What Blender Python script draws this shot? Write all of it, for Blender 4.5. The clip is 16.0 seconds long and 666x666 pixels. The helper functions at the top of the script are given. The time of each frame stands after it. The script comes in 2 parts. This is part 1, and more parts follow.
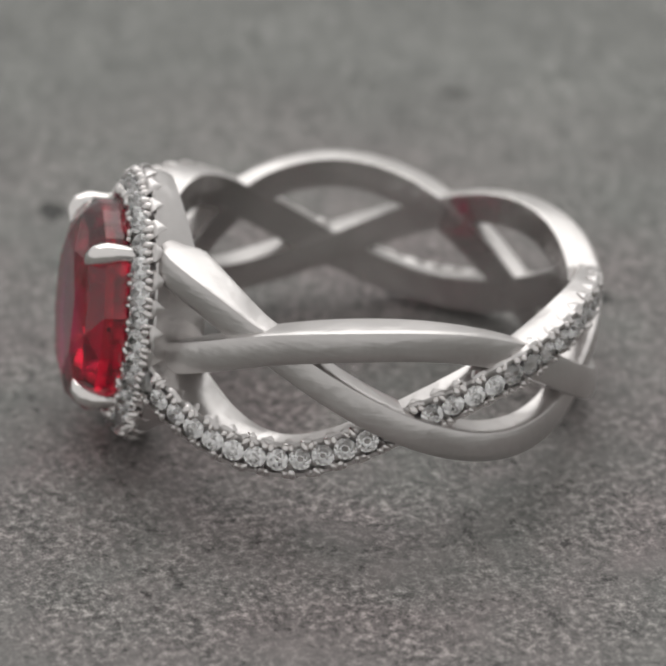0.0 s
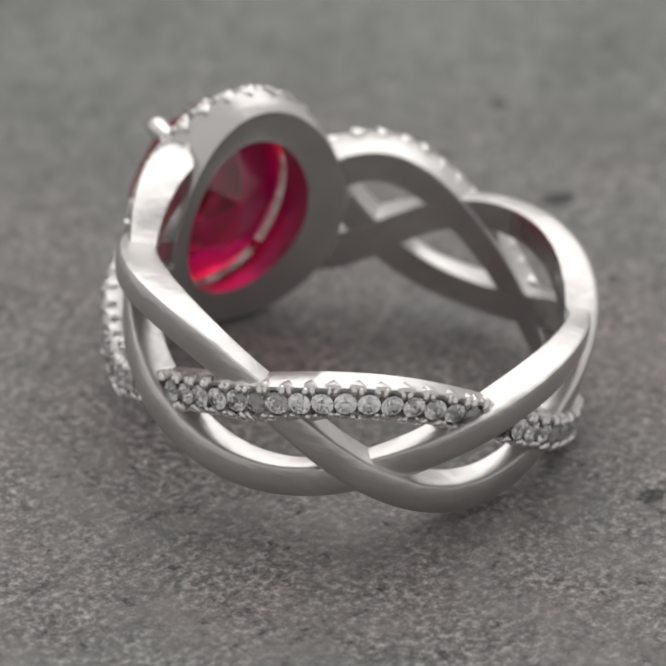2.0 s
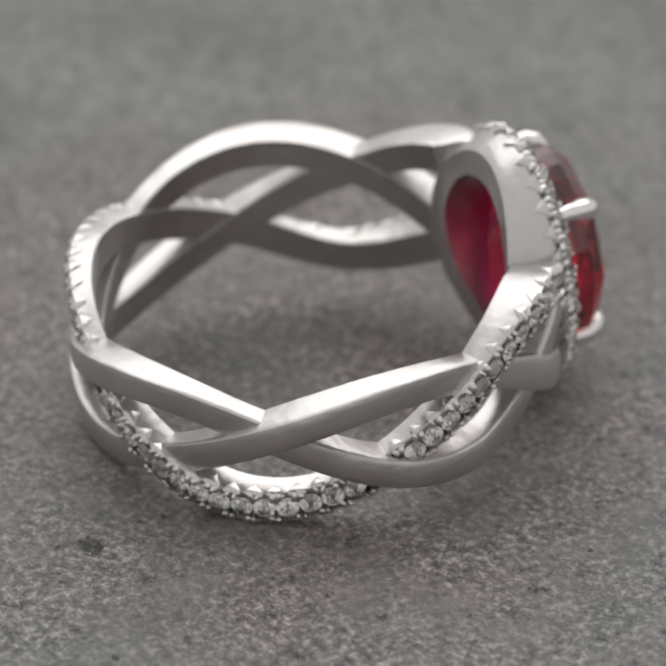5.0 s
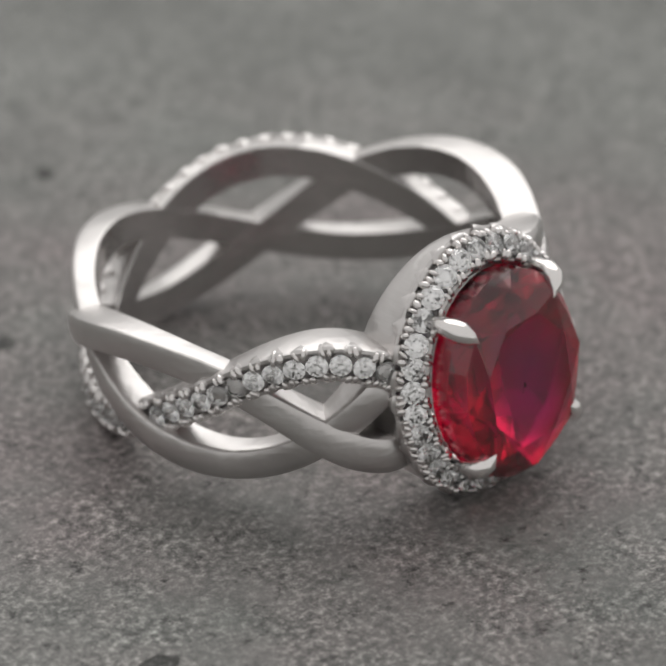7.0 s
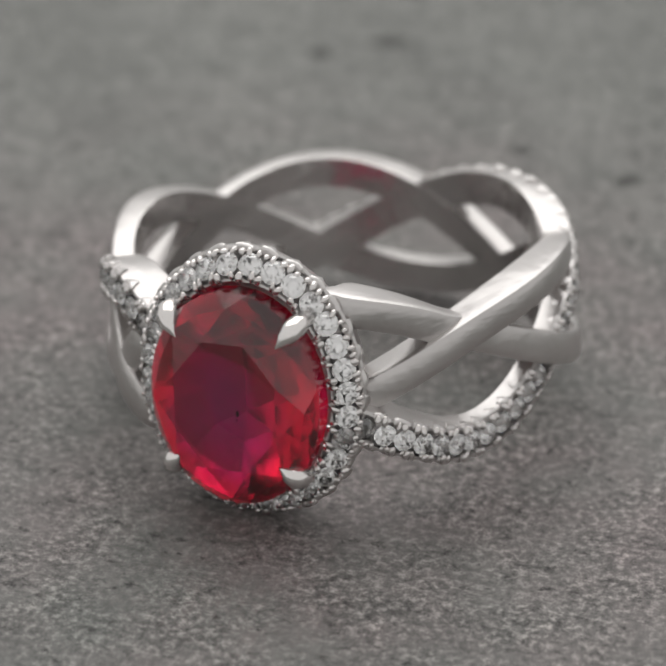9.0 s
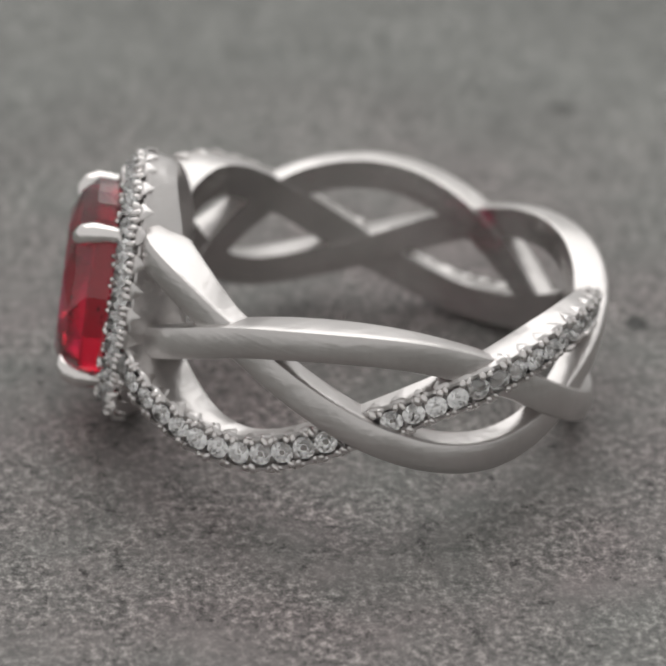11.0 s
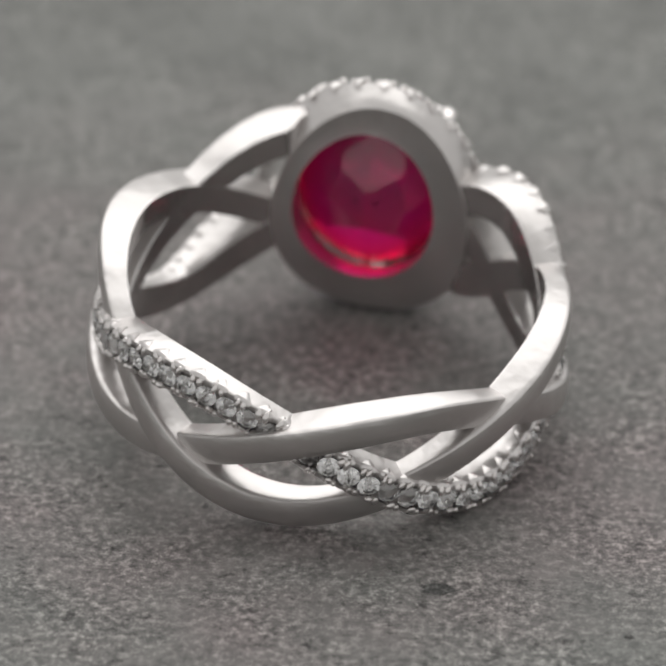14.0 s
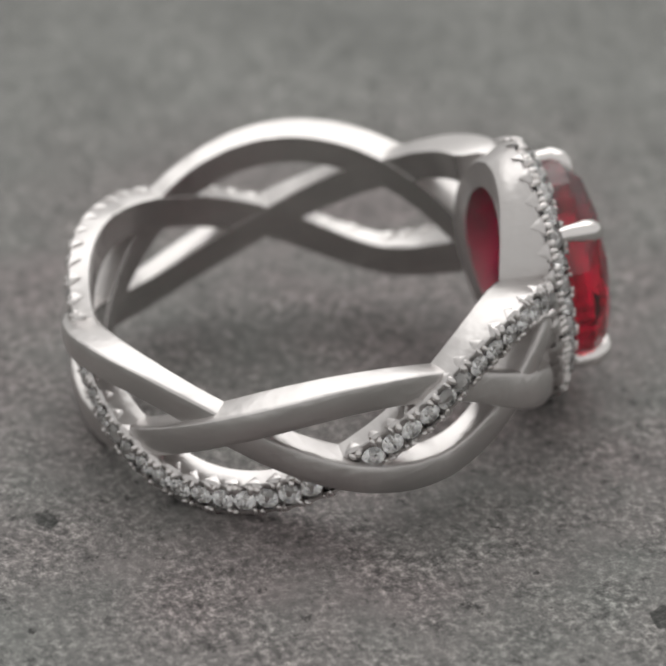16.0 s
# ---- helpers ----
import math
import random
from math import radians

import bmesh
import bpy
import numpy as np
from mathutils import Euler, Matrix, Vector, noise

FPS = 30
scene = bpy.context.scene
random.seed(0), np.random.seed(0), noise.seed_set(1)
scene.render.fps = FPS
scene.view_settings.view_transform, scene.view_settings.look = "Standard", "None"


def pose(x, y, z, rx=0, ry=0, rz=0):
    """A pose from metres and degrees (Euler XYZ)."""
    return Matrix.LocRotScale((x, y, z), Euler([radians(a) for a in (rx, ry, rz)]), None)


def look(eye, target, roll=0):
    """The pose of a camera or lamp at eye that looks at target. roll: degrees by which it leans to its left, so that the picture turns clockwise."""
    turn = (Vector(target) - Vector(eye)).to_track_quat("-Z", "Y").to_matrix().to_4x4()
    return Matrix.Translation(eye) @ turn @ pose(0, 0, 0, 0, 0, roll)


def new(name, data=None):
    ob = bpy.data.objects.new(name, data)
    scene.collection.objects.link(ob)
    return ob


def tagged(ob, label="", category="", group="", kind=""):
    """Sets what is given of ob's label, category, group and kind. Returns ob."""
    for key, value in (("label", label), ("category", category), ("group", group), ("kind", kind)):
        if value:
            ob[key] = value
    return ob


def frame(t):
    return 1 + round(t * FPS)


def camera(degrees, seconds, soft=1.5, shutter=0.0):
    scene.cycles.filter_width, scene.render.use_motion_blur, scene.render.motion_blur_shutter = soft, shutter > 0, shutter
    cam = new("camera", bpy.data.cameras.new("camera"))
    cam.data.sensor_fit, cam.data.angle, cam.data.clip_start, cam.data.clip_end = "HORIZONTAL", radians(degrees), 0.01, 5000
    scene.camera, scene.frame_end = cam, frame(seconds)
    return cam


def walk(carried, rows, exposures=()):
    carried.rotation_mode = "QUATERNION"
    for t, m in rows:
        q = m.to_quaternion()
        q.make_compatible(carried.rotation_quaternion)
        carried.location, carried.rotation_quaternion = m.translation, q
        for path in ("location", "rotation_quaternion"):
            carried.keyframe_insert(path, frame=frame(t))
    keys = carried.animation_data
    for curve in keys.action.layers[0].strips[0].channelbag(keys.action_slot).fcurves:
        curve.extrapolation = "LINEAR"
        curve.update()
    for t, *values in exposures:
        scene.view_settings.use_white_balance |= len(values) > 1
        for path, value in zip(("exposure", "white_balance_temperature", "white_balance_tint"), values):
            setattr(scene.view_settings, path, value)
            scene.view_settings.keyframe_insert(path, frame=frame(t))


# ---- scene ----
# The camera stands still; the slate table turns under it with the ring.
MM = 0.001
cam = camera(8.153, 16.0, soft=2.4)
CAM_EL, CAM_DIST, BASE = radians(30.05), 207.55 * MM, 3.58 * MM
EYE = (0.0, -CAM_DIST * math.cos(CAM_EL), BASE + CAM_DIST * math.sin(CAM_EL))
STAND = look(EYE, (0, 0, BASE), 0.66)
walk(cam, [(0, STAND), (16, STAND)])
cam.data.dof.use_dof = True
cam.data.dof.focus_distance = 0.197
cam.data.dof.aperture_fstop = 60.0

# seconds and the table's turn in degrees
TURN = [(0, 286.43), (0.5, 269.41), (1, 252.77), (1.5, 236.21), (2, 219.66), (2.5, 202.84), (3, 186.11), (3.5, 168.86),
        (4, 152.21), (4.5, 135.29), (5, 118.36), (5.5, 101.44), (6, 84.51), (6.5, 67.59), (7, 50.58), (7.5, 33.56), (8, 16.97),
        (8.5, -0.00), (9, -16.67), (9.5, -33.36), (10, -50.10), (10.5, -66.98), (11, -83.86), (11.5, -100.75), (12, -117.63),
        (12.5, -134.51), (13, -151.31), (13.5, -168.11), (14, -185.04), (14.5, -201.79), (15, -218.53), (15.5, -235.21), (16,
        -251.98)]

# ---- light: a dim studio and one softbox high behind the table ----
world = bpy.data.worlds.new("studio")
scene.world = world
world.use_nodes = True
world.node_tree.nodes["Background"].inputs[0].default_value = (1.0, 0.985, 0.965, 1)
world.node_tree.nodes["Background"].inputs[1].default_value = 0.63


def softbox(name, eye, target, sx, sy, power):
    lamp = bpy.data.lights.new(name, "AREA")
    lamp.shape, lamp.size, lamp.size_y, lamp.energy, lamp.color = "RECTANGLE", sx, sy, power, (1.0, 0.985, 0.965)
    ob = new(name, lamp)
    ob.matrix_world = look(eye, target)
    return ob


softbox("softbox", (0.0, 0.9, 1.3), (0, 0, 0), 2.0, 1.6, 14.2)


# ---- materials ----
def material(name):
    m = bpy.data.materials.new(name)
    m.use_nodes = True
    nt = m.node_tree
    return m, nt, nt.nodes["Principled BSDF"]


def node(nt, kind, **inputs):
    n = nt.nodes.new(kind)
    for k, v in inputs.items():
        n.inputs[k.replace("_", " ")].default_value = v
    return n


def ramp(nt, src, stops):
    r = nt.nodes.new("ShaderNodeValToRGB")
    el = r.color_ramp.elements
    el[0].position, el[0].color = stops[0][0], (*stops[0][1], 1)
    el[1].position, el[1].color = stops[-1][0], (*stops[-1][1], 1)
    for p, c in stops[1:-1]:
        e = el.new(p)
        e.color = (*c, 1)
    nt.links.new(src, r.inputs[0])
    return r


def grey(v, tint=(1.0, 0.966, 0.952)):
    return tuple(v * c for c in tint)


def white_metal(name, rough, base, bump):
    m, nt, b = material(name)
    co = nt.nodes.new("ShaderNodeTexCoord")
    fine = node(nt, "ShaderNodeTexNoise", Scale=2600.0, Detail=3.0)
    broad = node(nt, "ShaderNodeTexNoise", Scale=420.0, Detail=3.0)
    for n in (fine, broad):
        nt.links.new(co.outputs["Object"], n.inputs["Vector"])
    c = ramp(nt, broad.outputs[0], [(0.3, grey(base - 0.06)), (0.7, grey(base))])
    nt.links.new(c.outputs[0], b.inputs["Base Color"])
    r = nt.nodes.new("ShaderNodeMapRange")
    r.inputs["To Min"].default_value, r.inputs["To Max"].default_value = rough - 0.06, rough + 0.08
    nt.links.new(broad.outputs[0], r.inputs["Value"])
    nt.links.new(r.outputs[0], b.inputs["Roughness"])
    wavy = node(nt, "ShaderNodeBump", Strength=0.85, Distance=0.0002)
    nt.links.new(broad.outputs[0], wavy.inputs["Height"])
    # polishing marks that run along the band
    stretch = nt.nodes.new("ShaderNodeMapping")
    stretch.inputs["Scale"].default_value = (0.14, 0.14, 1.0)
    nt.links.new(co.outputs["Object"], stretch.inputs["Vector"])
    mark = node(nt, "ShaderNodeTexNoise", Scale=5200.0, Detail=3.0)
    nt.links.new(stretch.outputs[0], mark.inputs["Vector"])
    drawn = node(nt, "ShaderNodeBump", Strength=bump, Distance=0.00007)
    nt.links.new(mark.outputs[0], drawn.inputs["Height"])
    nt.links.new(wavy.outputs[0], drawn.inputs["Normal"])
    bp = node(nt, "ShaderNodeBump", Strength=bump, Distance=0.00002)
    nt.links.new(drawn.outputs[0], bp.inputs["Normal"])
    nt.links.new(fine.outputs[0], bp.inputs["Height"])
    nt.links.new(bp.outputs[0], b.inputs["Normal"])
    b.inputs["Metallic"].default_value = 1.0
    return m


SILVER = white_metal("rhodium_silver", 0.35, 0.66, 0.22)
BORE = white_metal("worn_bright_bore", 0.22, 0.65, 0.06)
BEAD = white_metal("bead_silver", 0.18, 0.8, 0.08)
FACET = white_metal("cut_silver", 0.3, 0.7, 0.1)
BRIGHT = white_metal("polished_silver", 0.17, 0.9, 0.08)


def crystal(name, colour, ior, rough):
    m, nt, b = material(name)
    b.inputs["Base Color"].default_value = (*colour, 1)
    b.inputs["Transmission Weight"].default_value = 1.0
    b.inputs["IOR"].default_value = ior
    b.inputs["Roughness"].default_value = rough
    return m, nt, b


RUBY, ruby_nt, ruby_b = crystal("ruby", (0.7, 0.01, 0.04), 1.77, 0.12)
ruby_b.inputs["Specular IOR Level"].default_value = 0.15
# colour zones of the stone: a violet core in a pure red rim, with faint silk
co = ruby_nt.nodes.new("ShaderNodeTexCoord")
grow = ruby_nt.nodes.new("ShaderNodeMapping")
grow.inputs["Location"].default_value = (-0.25 / 4.05, 0, 0.4 / 5.05)
grow.inputs["Scale"].default_value = (1000 / 4.05, 0.0, 1000 / 5.05)
ruby_nt.links.new(co.outputs["Object"], grow.inputs["Vector"])
far = ruby_nt.nodes.new("ShaderNodeVectorMath")
far.operation = "LENGTH"
ruby_nt.links.new(grow.outputs[0], far.inputs[0])
silk = node(ruby_nt, "ShaderNodeTexNoise", Scale=420.0, Detail=3.0)
ruby_nt.links.new(co.outputs["Object"], silk.inputs["Vector"])
mixed = ruby_nt.nodes.new("ShaderNodeMath")
mixed.operation = "MULTIPLY_ADD"
mixed.inputs[1].default_value = 0.56
ruby_nt.links.new(silk.outputs[0], mixed.inputs[0])
ruby_nt.links.new(far.outputs["Value"], mixed.inputs[2])
c = ramp(ruby_nt, mixed.outputs[0], [(0.42, (0.34, 0.008, 0.15)), (0.74, (0.46, 0.006, 0.09)), (0.98, (0.55, 0.005, 0.04)), (1.25, (0.58, 0.005, 0.03))])
# the pointed back is a pinker red than the crown
depth = ruby_nt.nodes.new("ShaderNodeSeparateXYZ")
ruby_nt.links.new(co.outputs["Object"], depth.inputs[0])
back = ruby_nt.nodes.new("ShaderNodeMapRange")
for key, v in (("From Min", -0.0112), ("From Max", -0.0103), ("To Min", 0.0), ("To Max", 1.0)):
    back.inputs[key].default_value = v
ruby_nt.links.new(depth.outputs[1], back.inputs["Value"])
zone = ruby_nt.nodes.new("ShaderNodeMix")
zone.data_type = "RGBA"
ruby_nt.links.new(back.outputs[0], zone.inputs[0])
ruby_nt.links.new(c.outputs[0], zone.inputs[6])
zone.inputs[7].default_value = (0.7, 0.01, 0.16, 1)
ruby_nt.links.new(zone.outputs[2], ruby_b.inputs["Base Color"])
DIAMOND, _, _ = crystal("diamond", (1.0, 1.0, 1.0), 2.42, 0.0)


def slate():
    m, nt, b = material("slate")
    co = nt.nodes.new("ShaderNodeTexCoord")

    def tex(scale, detail, rough=0.6):
        n = node(nt, "ShaderNodeTexNoise", Scale=scale, Detail=detail, Roughness=rough)
        nt.links.new(co.outputs["Object"], n.inputs["Vector"])
        return n.outputs[0]
    broad = ramp(nt, tex(95.0, 4.0), [(0.3, (0.146, 0.15, 0.142)), (0.5, (0.186, 0.19, 0.18)), (0.72, (0.224, 0.228, 0.217))])
    warm = ramp(nt, tex(75.0, 3.0), [(0.33, (0, 0, 0)), (0.62, (1, 1, 1))])
    # warm tone of the light near the ring, painted into the plate's middle
    mid = nt.nodes.new("ShaderNodeVectorMath")
    mid.operation = "LENGTH"
    nt.links.new(co.outputs["Object"], mid.inputs[0])
    warm_cast = nt.nodes.new("ShaderNodeMapRange")
    for key, v in (("From Min", 0.034), ("From Max", 0.018), ("To Min", 0.0), ("To Max", 1.0)):
        warm_cast.inputs[key].default_value = v
    nt.links.new(mid.outputs["Value"], warm_cast.inputs["Value"])
    both = nt.nodes.new("ShaderNodeMath")
    both.operation = "MULTIPLY"
    nt.links.new(warm.outputs[0], both.inputs[0])
    nt.links.new(warm_cast.outputs[0], both.inputs[1])
    mix = nt.nodes.new("ShaderNodeMix")
    mix.data_type = "RGBA"
    nt.links.new(both.outputs[0], mix.inputs[0])
    nt.links.new(broad.outputs[0], mix.inputs[6])
    mix.inputs[7].default_value = (0.206, 0.183, 0.181, 1)
    grain = ramp(nt, tex(2350.0, 4.0, 0.8), [(0.3, (0.1, 0.1, 0.1)), (0.5, (0.86, 0.86, 0.86)), (0.7, (2.8, 2.77, 2.74))])
    mul = nt.nodes.new("ShaderNodeMix")
    mul.data_type, mul.blend_type = "RGBA", "MULTIPLY"
    where = ramp(nt, tex(170.0, 4.0, 0.6), [(0.38, (0.35, 0.35, 0.35)), (0.6, (1, 1, 1))])
    nt.links.new(where.outputs[0], mul.inputs[0])
    nt.links.new(mix.outputs[2], mul.inputs[6])
    nt.links.new(grain.outputs[0], mul.inputs[7])
    speck = ramp(nt, tex(900.0, 5.0, 0.75), [(0.32, (0.15, 0.15, 0.15)), (0.43, (0.95, 0.95, 0.95)), (0.62, (1, 1, 1)), (0.74, (1.5, 1.48, 1.45))])
    cloud = ramp(nt, tex(620.0, 4.0, 0.65), [(0.28, (0.74, 0.74, 0.74)), (0.5, (1.0, 1.0, 1.0)), (0.72, (1.2, 1.2, 1.19))])
    mul3 = nt.nodes.new("ShaderNodeMix")
    mul3.data_type, mul3.blend_type = "RGBA", "MULTIPLY"
    mul3.inputs[0].default_value = 1.0
    nt.links.new(mul.outputs[2], mul3.inputs[6])
    nt.links.new(cloud.outputs[0], mul3.inputs[7])
    mul2 = nt.nodes.new("ShaderNodeMix")
    mul2.data_type, mul2.blend_type = "RGBA", "MULTIPLY"
    mul2.inputs[0].default_value = 1.0
    nt.links.new(mul3.outputs[2], mul2.inputs[6])
    nt.links.new(speck.outputs[0], mul2.inputs[7])
    nt.links.new(mul2.outputs[2], b.inputs["Base Color"])
    b.inputs["Roughness"].default_value = 0.55
    b.inputs["Specular IOR Level"].default_value = 0.35
    b1 = node(nt, "ShaderNodeBump", Strength=0.55, Distance=0.0001)
    nt.links.new(tex(2600.0, 5.0, 0.75), b1.inputs["Height"])
    b2 = node(nt, "ShaderNodeBump", Strength=0.4, Distance=0.0006)
    nt.links.new(tex(180.0, 4.0), b2.inputs["Height"])
    nt.links.new(b1.outputs[0], b2.inputs["Normal"])
    nt.links.new(b2.outputs[0], b.inputs["Normal"])
    return m


SLATE = slate()
PIT, pit_nt, pit_b = material("dark_pit")
pit_co = pit_nt.nodes.new("ShaderNodeTexCoord")
pit_grain = node(pit_nt, "ShaderNodeTexNoise", Scale=3200.0, Detail=4.0, Roughness=0.7)
pit_nt.links.new(pit_co.outputs["Object"], pit_grain.inputs["Vector"])
c = ramp(pit_nt, pit_grain.outputs[0], [(0.35, (0.03, 0.03, 0.029)), (0.52, (0.065, 0.065, 0.062)), (0.68, (0.16, 0.158, 0.154))])
pit_nt.links.new(c.outputs[0], pit_b.inputs["Base Color"])
pit_b.inputs["Roughness"].default_value = 0.9
INCLUSION, _, ib = material("dark_inclusion")
ib.inputs["Base Color"].default_value = (0.03, 0.004, 0.01, 1)
ib.inputs["Roughness"].default_value = 0.6
FLOORING, _, fb = material("studio_grey")
fb.inputs["Base Color"].default_value = (0.3, 0.3, 0.3, 1)
fb.inputs["Roughness"].default_value = 0.8


# ---- helpers of this scene (shapes in millimetres) ----
def mesh_of(name, verts, faces, mat, smooth=None):
    me = bpy.data.meshes.new(name)
    me.from_pydata([tuple(c * MM for c in v) for v in verts], [], faces)
    bm = bmesh.new()
    bm.from_mesh(me)
    bmesh.ops.recalc_face_normals(bm, faces=bm.faces)
    bm.to_mesh(me)
    bm.free()
    me.materials.append(mat)
    if smooth is not None:
        me.shade_smooth()
        me.set_sharp_from_angle(angle=radians(smooth))
    return me


def part(name, me, parent, label="", m=None):
    ob = new(name, me)
    ob.parent = parent
    if m is not None:
        ob.matrix_basis = m
    return tagged(ob, label)


def loft(rings, closed_path=False, caps=True):
    """Verts and faces of a skin over rings of equal length."""
    n, k = len(rings), len(rings[0])
    verts = [p for r in rings for p in r]
    faces = []
    for i in range(n if closed_path else n - 1):
        j = (i + 1) % n
        for a in range(k):
            c = (a + 1) % k
            faces.append((i * k + a, j * k + a, j * k + c, i * k + c))
    if caps and not closed_path:
        faces.append(tuple(range(k)))
        faces.append(tuple(range((n - 1) * k, n * k)))
    return verts, faces


def hull(points, name, mat):
    bm = bmesh.new()
    for p in points:
        bm.verts.new(p)
    bmesh.ops.convex_hull(bm, input=bm.verts)
    bmesh.ops.dissolve_limit(bm, angle_limit=radians(0.6), verts=bm.verts, edges=bm.edges)
    bmesh.ops.recalc_face_normals(bm, faces=bm.faces)
    bmesh.ops.scale(bm, vec=(MM, MM, MM), verts=bm.verts)
    me = bpy.data.meshes.new(name)
    bm.to_mesh(me)
    bm.free()
    me.materials.append(mat)
    return me


# ---- the place: studio floor and the slate table ----
SLAB_R = 0.11


def build_studio():
    rings = [[(-260 + e, -260 + e, z), (260 - e, -260 + e, z), (260 - e, 260 - e, z), (-260 + e, 260 - e, z)] for e, z in ((0, -32), (0, -13.5), (1.5, -12))]
    tagged(new("floor", mesh_of("floor", *loft(rings), FLOORING)), "plain grey studio table surface", "floor", kind="structure")


def build_slab():
    n, rad = 128, SLAB_R / MM
    rings = []
    for r, z in ((rad - 1.0, 0.0), (rad - 0.3, -0.3), (rad, -1.0), (rad, -11.0), (rad - 1, -12.0)):
        rings.append([(r * math.cos(2 * math.pi * i / n), r * math.sin(2 * math.pi * i / n), z) for i in range(n)])
    slab = new("slate_turntable", mesh_of("slate_turntable", *loft(rings), SLATE))
    tagged(slab, "round mottled grey slate turntable, slowly turning", "turntable")
    rnd = random.Random(4)
    for x, y, a, b, turn in ((1.8, 26.0, .62, .5, 0), (7.55, 24.5, .72, .55, 20), (-10.7, 33.2, .6, .5, 0), (-7.75, 35.5, 1.2, .55, 20),
                             (-27.5, 14.35, .75, .5, 70), (-8.3, 41.4, .7, .5, 0), (-20.75, -8.05, 1.0, .78, -30),
                             (-25.1, -17.4, .7, .45, 10), (-5.85, 14.7, .7, .52, 10), (-14.0, 17.5, .25, .18, 0), (9.0, -19.0, .2, .13, 30)):
        pts = []
        for i in range(14):
            w = 2 * math.pi * i / 14
            k = rnd.uniform(0.72, 1.15)
            pts.append((a * k * math.cos(w), b * k * math.sin(w)))
        verts = [(0, 0, 0.012)] + [(px * .7, py * .7, 0.02) for px, py in pts] + [(px, py, 0.004) for px, py in pts]
        faces = []
        for i in range(14):
            j = (i + 1) % 14
            faces += [(0, 1 + i, 1 + j), (1 + i, 15 + i, 15 + j, 1 + j)]
        part("pit", mesh_of("pit", verts, faces, PIT, 60), slab, "small dark pit in slate", pose(x * MM, y * MM, 0, 0, 0, turn))
    return slab


# ---- the ring: three braided strands and an oval halo head ----
R_IN, R_OUT, AMP, WIDE = 9.12, 10.45, 2.5, 1.42
PERIOD = 162.0
GEM_X, GEM_Z = 0.25, -0.4                      # the head's centre below the band's middle


# where along the band (degrees, the head at -90) the weave stands at its even steps
WEAVE_AT = (-100, -70, -36.8, 31.7, 89.5, 147.8, 207.8, 229, 248, 262)
WEAVE_TO = (-70, -47, -18, 36, 90, 144, 198, 223, 254, 275)


def weave(az):
    return float(np.mean([np.interp(az + d, WEAVE_AT, WEAVE_TO) for d in (-9, -6, -3, 0, 3, 6, 9)]))


def swell(az):
    """The low strand broadens where it meets the head."""
    k = min(max((az - 214) / 24, 0), 1)
    return k * k * (3 - 2 * k)


def strand_at(az, peak, rise):
    """Height, outer radius and inner radius of a strand at az degrees."""
    ph = 2 * math.pi * (weave(az) - peak) / PERIOD
    z = AMP * math.cos(ph)
    if peak == 63:
        z -= 1.25 * math.exp(-((az + 32) / 25) ** 2)
    if peak == 117:
        z += 0.8 * min(max((-42 - az) / 28, 0), 1)
    if peak == 171:
        z -= 0.16 * swell(az)
    off = abs((az + 90 + 180) % 360 - 180)           # degrees from the head
    k = min(max((62 - off) / 36, 0), 1)
    k = k * k * (3 - 2 * k)
    bulge = 0.27 * math.exp(-((az + 12) / 24) ** 2) if peak == 171 else 0.0
    return z, R_OUT - 0.25 * math.sin(2 * ph) + rise * k + bulge, R_IN + 0.03 * math.sin(2 * ph) ** 3


def strand_frame(az, peak, rise):
    z, ro, ri = strand_at(az, peak, rise)
    z2 = strand_at(az + 0.5, peak, rise)[0]
    z1 = strand_at(az - 0.5, peak, rise)[0]
    dz, ds = z2 - z1, radians(1.0) * 10.0
    ln = math.hypot(dz, ds)
    return z, ro, ri, -dz / ln, ds / ln


def on_band(az, z, u, bt, bz, r):
    a = radians(az) + u * bt / 10.0
    return (r * math.cos(a), r * math.sin(a), z + u * bz)


PLAIN = ((-.965, 0), (-1, .04), (-1.005, .13), (-1.03, .32), (-1.035, .55), (-1.02, .76), (-.99, .87), (-.93, .925), (-.78, .957), (-.45, .988), (0, 1),
         (.45, .988), (.78, .957), (.93, .925), (.99, .87), (1.02, .76), (1.035, .55), (1.03, .32), (1.005, .13), (1, .04), (.965, 0), (0, 0))
SEAT = ((-.95, 0), (-1, .04), (-1, .81), (-.95, .86), (-.76, .87), (-.64, .56), (.64, .56), (.76, .87), (.95, .86), (1, .81), (1, .04), (.95, 0), (0, 0))


def build_strand(name, label, ring, peak, a0, a1, section, rise, wide):
    rings = []
    n = 150
    for i in range(n + 1):
        az = a0 + (a1 - a0) * i / n
        z, ro, ri, bt, bz = strand_frame(az, peak, rise)
        if section is PLAIN:                         # the ends sink into the head
            k = min(max(1 - min(az - a0, a1 - az) / 6, 0), 1)
            k = k * k * (3 - 2 * k)
            ro, ri = ro - 0.5 * k, ri + 1.0 * k
        broad = wide * (1 + 0.2 * swell(az)) if peak == 171 else wide
        rings.append([on_band(az, z, u * broad / 2, bt, bz, ri + v * (ro - ri)) for u, v in section])
    me = mesh_of(name, *loft(rings), SILVER, 32)
    me.materials.append(BORE)
    for f in me.polygons:                            # the face to the finger is polished
        if max(math.hypot(*me.vertices[i].co[:2]) for i in f.vertices) < (R_IN + 0.12) * MM:
            f.material_index = 1
    return part(name, me, ring, label)


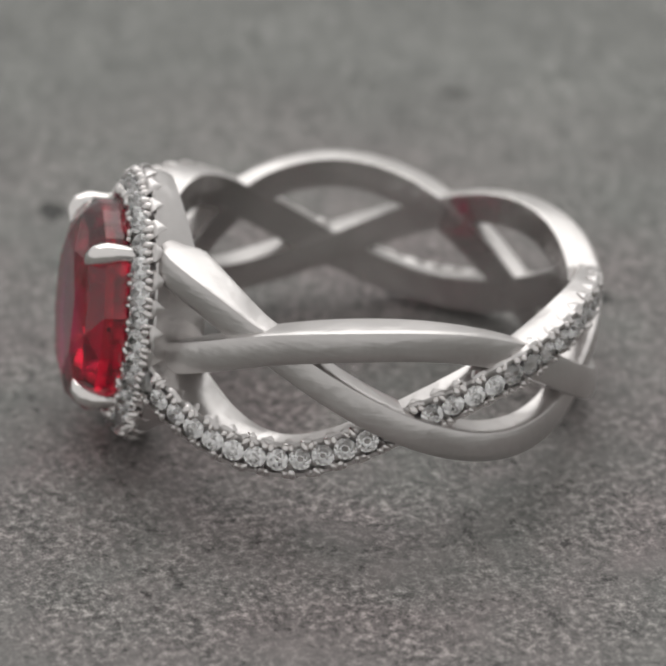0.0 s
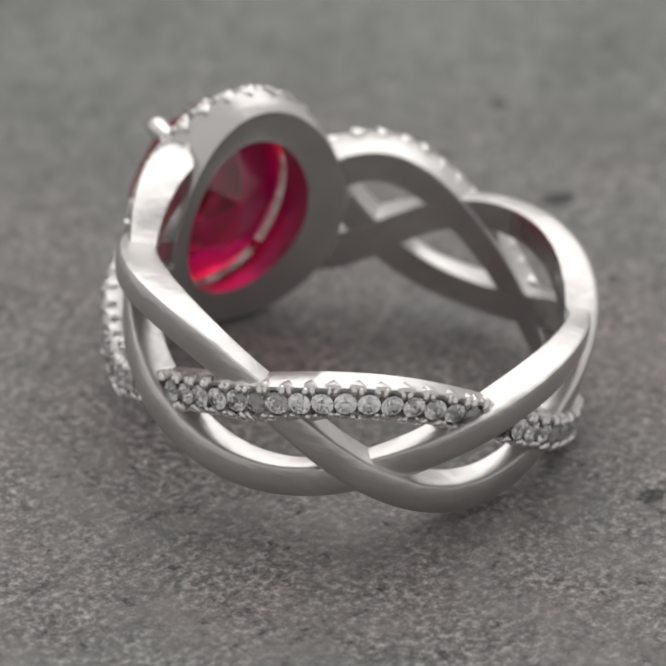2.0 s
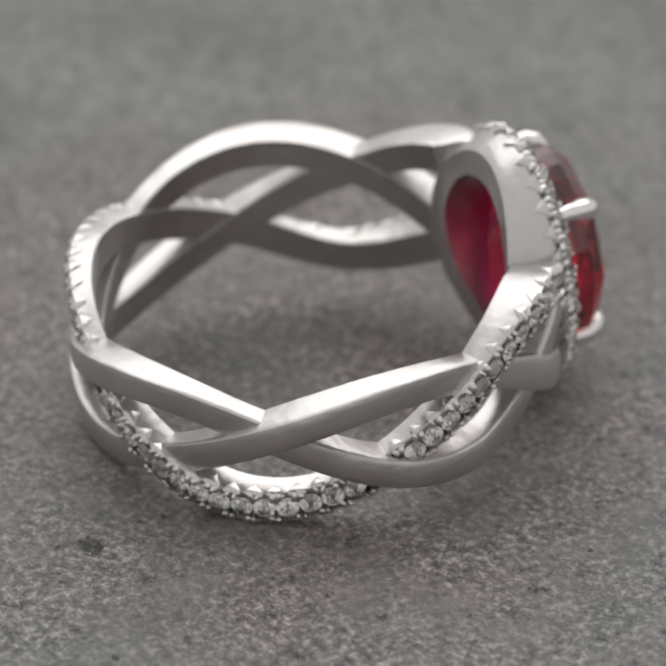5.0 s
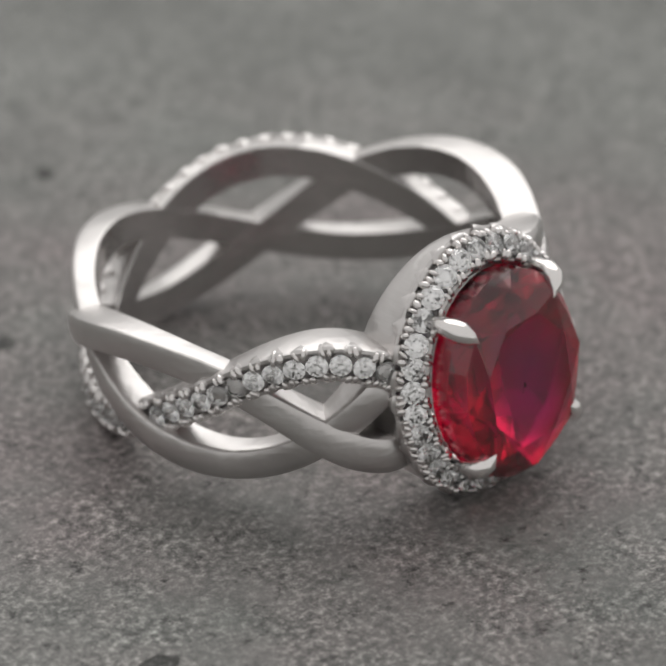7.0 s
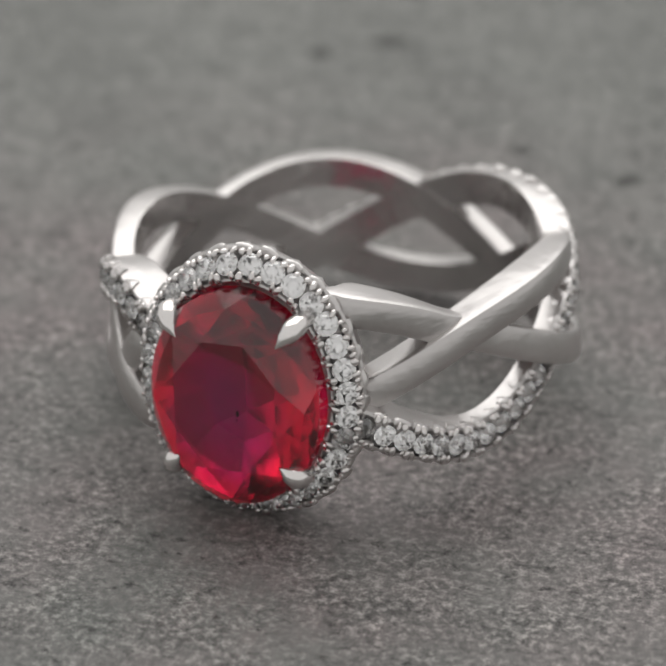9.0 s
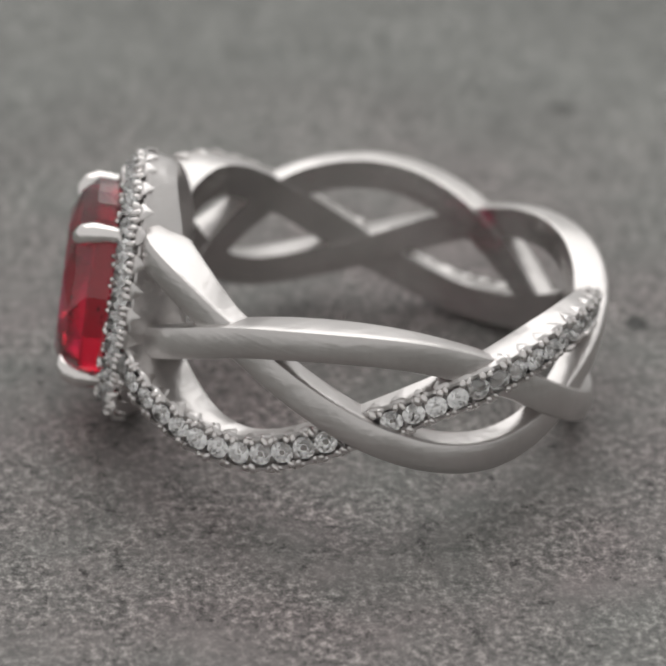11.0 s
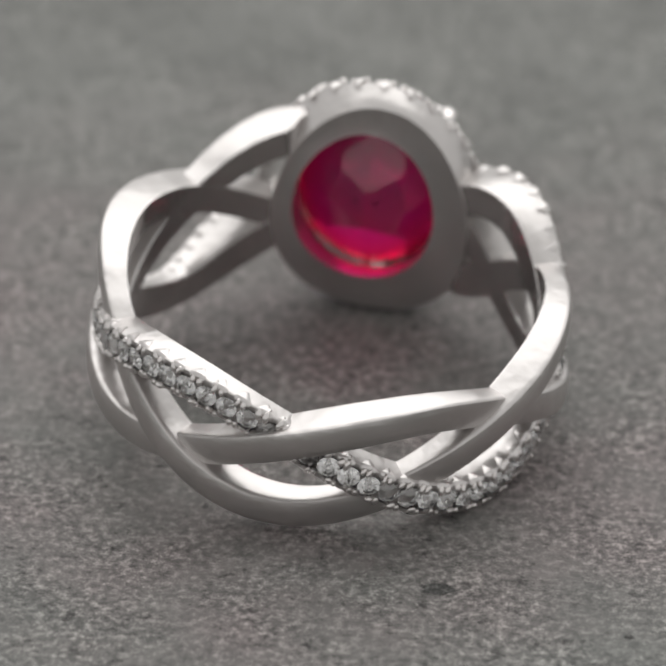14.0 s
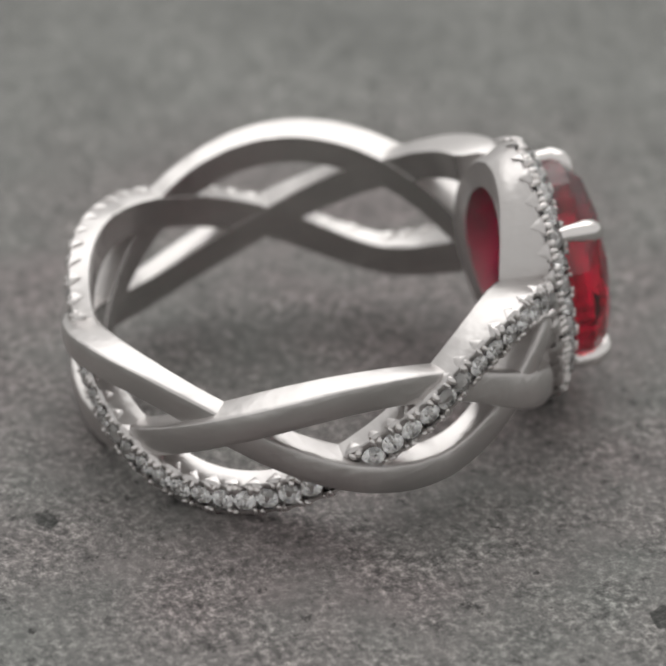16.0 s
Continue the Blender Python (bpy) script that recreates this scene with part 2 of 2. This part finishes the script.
def diamond_mesh(r):
    pts = []
    for i in range(8):
        a = 2 * math.pi * i / 8
        pts.append((0.55 * r * math.cos(a), 0.55 * r * math.sin(a), 0.36 * r))
        pts.append((0.8 * r * math.cos(a + .3927), 0.8 * r * math.sin(a + .3927), 0.22 * r))
    for i in range(16):
        a = 2 * math.pi * i / 16
        pts.append((r * math.cos(a), r * math.sin(a), 0.02 * r))
        pts.append((r * math.cos(a), r * math.sin(a), -0.04 * r))
    for i in range(8):
        a = 2 * math.pi * (i + .5) / 8
        pts.append((0.36 * r * math.cos(a), 0.36 * r * math.sin(a), -0.62 * r))
    pts.append((0, 0, -0.88 * r))
    return hull(pts, "diamond", DIAMOND)


def dome(levels, sides, name, mat, smooth):
    """A closed shape from rings (z, half length along y, half depth along x, offset in x)."""
    rings = [[(x + across * math.cos(w), along * math.sin(w), z) for w in [2 * math.pi * (i + .5) / sides for i in range(sides)]] for z, along, across, x in levels]
    return mesh_of(name, *loft(rings), mat, smooth)


def bead_mesh():
    """A small raised grain that holds the stones' edges; z is up."""
    return dome(((-.3, .13, .15, .03), (-.02, .135, .17, .02), (.08, .13, .16, -.02), (.15, .09, .11, -.05), (.18, .03, .04, -.07)), 8, "bead", BEAD, 40)


def fishtail_mesh(tail):
    """The cut that narrows down the side below a pair of beads. x is outward from the row, y along it, z up."""
    return dome(((-tail, .02, .03, .17), (-tail * .6, .2, .07, .18), (-.12, .41, .11, .14), (-.03, .44, .16, .05), (.03, .34, .16, -.02)), 8, "fishtail", FACET, 25)


def basis(origin, zdir, xdir):
    z = Vector(zdir).normalized()
    x = Vector(xdir)
    x = (x - z * x.dot(z)).normalized()
    y = z.cross(x)
    m = Matrix((x, y, z)).transposed().to_4x4()
    m.translation = Vector(origin) * MM
    return m


def set_stones(parent, places, stone, tails, step, seed, skirt=False):
    """places: point, outward, along, across (to one side), half width; tails: fishtails for the two sides, or None."""
    rnd = random.Random(seed)
    for p, up, along, across, half in places:
        p, up, along, across = (Vector(q) for q in (p, up, along, across))
        tip = (up + along * rnd.uniform(-.07, .07) + across * rnd.uniform(-.07, .07)).normalized()
        part("diamond", stone, parent, "", basis(p + up * rnd.uniform(-.03, .03), tip, along + across * rnd.uniform(-.4, .4)))
        for side, tail in zip((-1, 1), tails):
            out = across * side
            q = p + along * (step / 2 + rnd.uniform(-.04, .04)) + out * (half + rnd.uniform(-.03, .03)) - up * rnd.uniform(-.02, .05)
            for d in (-.34, 0, .34) if skirt and side > 0 else (-.15, .15):
                g = q - across * (.05 if skirt else 0) + along * (d + rnd.uniform(-.03, .03)) - out * rnd.uniform(0, .06)
                part("bead", GRAIN, parent, "", basis(g, up + out * rnd.uniform(-.25, .3), out + along * rnd.uniform(-.6, .6)) @ Matrix.Diagonal((rnd.uniform(.9, 1.5), rnd.uniform(.8, 1.35), rnd.uniform(.8, 1.3), 1)))
            if tail:
                stand = up
                if skirt:                            # these stand on the upright wall of the head
                    stand = Vector((0, -1, 0)) + out * 0.12
                    q += Vector((0, 0.1, 0))
                part("fishtail", tail, parent, "", basis(q, stand, out + along * rnd.uniform(-.2, .2)))


def build_pave_strand(ring, peak, a0, a1, stone, tail):
    rise = 1.4
    strand = build_strand("pave_strand", "silver strand set with a row of tiny diamonds", ring, peak, a0, a1, SEAT, rise, 1.6)
    places, az = [], a0 + 3
    while az < a1 - 2:
        z, ro, ri, bt, bz = strand_frame(az, peak, rise)
        p = Vector(on_band(az, z, 0, bt, bz, ri + 0.88 * (ro - ri)))
        z2, ro2, ri2, _, _ = strand_frame(az + 0.5, peak, rise)
        along = Vector(on_band(az + .5, z2, 0, 0, 1, ri2 + .88 * (ro2 - ri2))) - p
        step = along.length
        along.normalize()
        a = radians(az)
        across = Vector((-math.sin(a) * bt, math.cos(a) * bt, bz))
        up = along.cross(across)
        if up.dot(Vector((math.cos(a), math.sin(a), 0))) < 0:
            up = -up
        places.append((p, up, along, across, 0.63))
        az += 1.0 * 0.5 / step
    set_stones(strand, places, stone, (tail, tail), 0.98, 7)


GEM_A, GEM_B, GIRDLE = 3.92, 4.83, 11.9


def oval(a, b, w, rho):
    if a > 4.1 and math.sin(w) < 0:                # the foot of the halo is filed flatter
        b -= 0.3 * math.sin(w) ** 4 * min((a - 4.1) / 0.5, 1)
    return (GEM_X + a * math.cos(w), -rho, GEM_Z + b * math.sin(w))


def build_head(ring, stone, tail):
    n = 72
    # half axes, distance from the ring's axis (None: on the bore), depth below the bore, sideways shift; narrow at the bore, flaring to the halo
    prof = ((3.25, 4.0, None, .12, 0), (3.84, 5.0, None, 0, -.16), (4.52, 5.72, None, 0, -.38), (4.64, 5.86, None, -.22, -.38), (4.88, 6.0, 9.6, 0, -.26),
            (5.08, 6.17, 10.15, 0, -.03), (5.2, 6.22, 10.3, 0, 0), (5.13, 6.12, 10.4, 0, 0), (5.04, 6.03, 10.41, 0, 0), (4.84, 5.82, 10.15, 0, 0),
            (4.26, 5.22, 10.5, 0, 0), (4.14, 5.08, 11.05, 0, 0), (4.06, 4.99, 11.2, 0, 0), (3.96, 4.9, 11.26, 0, 0), (3.84, 4.72, 11.15, 0, 0),
            (3.52, 4.38, 10.75, 0, 0), (3.32, 4.12, 10.2, 0, 0), (3.25, 4.05, 9.3, 0, 0))
    rings = []
    for a, b, rho, d, shift in prof:
        rg = []
        for i in range(n):
            w = 2 * math.pi * i / n
            x = GEM_X + shift + a * math.cos(w)
            q = oval(a, b, w, rho if rho else math.sqrt(R_IN ** 2 - x * x) - d - 0.05)
            rg.append((q[0] + shift, q[1], q[2] + (0.3 if a < 3.3 else 0.0)))
        rings.append(rg)
    head = part("halo_head", mesh_of("halo_head", *loft(rings, closed_path=True), SILVER, 38), ring, "oval silver halo head set with diamonds")
    # stones of the halo, at even steps along the oval
    a, b, count = 4.62, 5.59, 30
    fine = [Vector(oval(a, b, 2 * math.pi * i / 720, 10.98)) for i in range(721)]
    run = [0.0]
    for i in range(720):
        run.append(run[-1] + (fine[i + 1] - fine[i]).length)
    places = []
    for k in range(count):
        s = run[-1] * (k + 0.3) / count
        i = max(j for j in range(720) if run[j] <= s)
        p = fine[i]
        along = (fine[i + 1] - fine[i]).normalized()
        up = Vector((0, -1, 0))
        out = along.cross(up)
        if out.dot(p - Vector((GEM_X, p.y, GEM_Z))) < 0:
            out = -out
        up = (up + out * 0.75).normalized()
        across = up.cross(along)
        if across.dot(out) < 0:
            across = -across
        places.append((p, up, along, across, 0.58))
    set_stones(head, places, stone, (None, tail), run[-1] / count, 8, True)
    return head


def build_gem(ring):
    pts = []
    for i in range(8):
        w = 2 * math.pi * (i + .5) / 8
        pts.append(oval(GEM_A * .64, GEM_B * .64, w, GIRDLE + 1.53))
        pts.append(oval(GEM_A * .89, GEM_B * .89, w + .3927, GIRDLE + 1.14))
        pts.append(oval(GEM_A * .868, GEM_B * .868, w, GIRDLE + 1.03))
    for i in range(32):
        w = 2 * math.pi * i / 32
        pts.append(oval(GEM_A * .995, GEM_B * .995, w, GIRDLE + .44))
        pts.append(oval(GEM_A * .985, GEM_B * .985, w, GIRDLE - .55))
    for i in range(16):
        w = 2 * math.pi * (i + .5) / 16
        pts.append(oval(GEM_A * .8, GEM_B * .8, w, GIRDLE - 1.12))
    for i in range(8):
        w = 2 * math.pi * i / 8
        pts.append(oval(GEM_A * .47, GEM_B * .47, w, GIRDLE - 2.25))
    for z in (-1, 1):
        pts.append((GEM_X, -(GIRDLE - 2.9), GEM_Z + 1.0 * z))
    ruby = part("ruby", hull(pts, "ruby", RUBY), ring, "faceted oval red ruby")
    for x, rho, z, size in ((.22, GIRDLE - .1, -.55, .09), (.12, GIRDLE - .3, -.9, .055)):
        rnd = random.Random(size)
        speck = [(GEM_X + x + size * rnd.uniform(-1, 1), -rho + size * rnd.uniform(-1, 1), GEM_Z + z + 1.6 * size * rnd.uniform(-1, 1)) for _ in range(14)]
        part("inclusion", hull(speck, "inclusion", INCLUSION), ruby, "tiny dark speck inside the ruby")


def build_prong(ring, sx, sz):
    h = sz if sz > 0 else 0.9 * sz                  # the lower pair grips further in
    path = [((sx * 2.92, -10.9, h * 3.58), .36), ((sx * 2.95, -11.75, h * 3.63), .4), ((sx * 2.93, -12.3, h * 3.6), .5),
            ((sx * 2.81, -12.7, h * 3.45), .5), ((sx * 2.62, -12.96, h * 3.21), .36), ((sx * 2.43, -13.06, h * 2.98), .15),
            ((sx * 2.28, -13.11, h * 2.8), .03)]
    rings = []
    for i, (p, r) in enumerate(path):
        p = Vector(p)
        t = (Vector(path[min(i + 1, 6)][0]) - Vector(path[max(i - 1, 0)][0])).normalized()
        u = t.cross(Vector((sx * 5, 0, -sz * 4))).normalized()
        w = t.cross(u)
        rings.append([tuple(p + Vector((GEM_X, 0, GEM_Z)) + r * (math.cos(a) * u + math.sin(a) * w)) for a in [2 * math.pi * k / 12 for k in range(12)]])
    part("prong", mesh_of("prong", *loft(rings), BRIGHT, 60), ring, "pointed polished silver claw")


GRAIN = bead_mesh()


def build_ring():
    ring = tagged(new("ring"), "silver braided ring with oval ruby and diamond halo", "ring")
    ring.empty_display_size = 0.005
    stone, tail = diamond_mesh(0.5), fishtail_mesh(0.6)
    build_strand("strand", "smooth satin silver strand", ring, 117, -71, 247, PLAIN, 0.85, WIDE)
    build_strand("strand", "smooth satin silver strand", ring, 171, -68.5, 249, PLAIN, 0.6, WIDE)
    build_pave_strand(ring, 63, -66, 247, stone, tail)
    build_head(ring, diamond_mesh(0.54), fishtail_mesh(0.58))
    build_gem(ring)
    for sx in (-1, 1):
        for sz in (-1, 1):
            build_prong(ring, sx, sz)
    return ring


build_studio()
slate_turntable = build_slab()
ring = build_ring()


def seat_of_ring():
    """The ring leans on its head: its axis, and the way that the head looks."""
    up = Vector((-0.085, 0.14, 1)).normalized()
    face = Vector((math.cos(radians(-95.3)), math.sin(radians(-95.3)), 0))
    y = -(face - up * face.dot(up)).normalized()
    m = Matrix((y.cross(up), y, up)).transposed().to_4x4()
    m.translation = Vector((-0.05, 1.42, 1.34 + 3.58)) * MM
    return m


RING_SEAT = seat_of_ring()


def motions():
    walk(slate_turntable, [(t, pose(0, 0, 0, 0, 0, a)) for t, a in TURN])
    walk(ring, [(t, pose(0, 0, 0, 0, 0, a) @ RING_SEAT) for t, a in TURN])


motions()
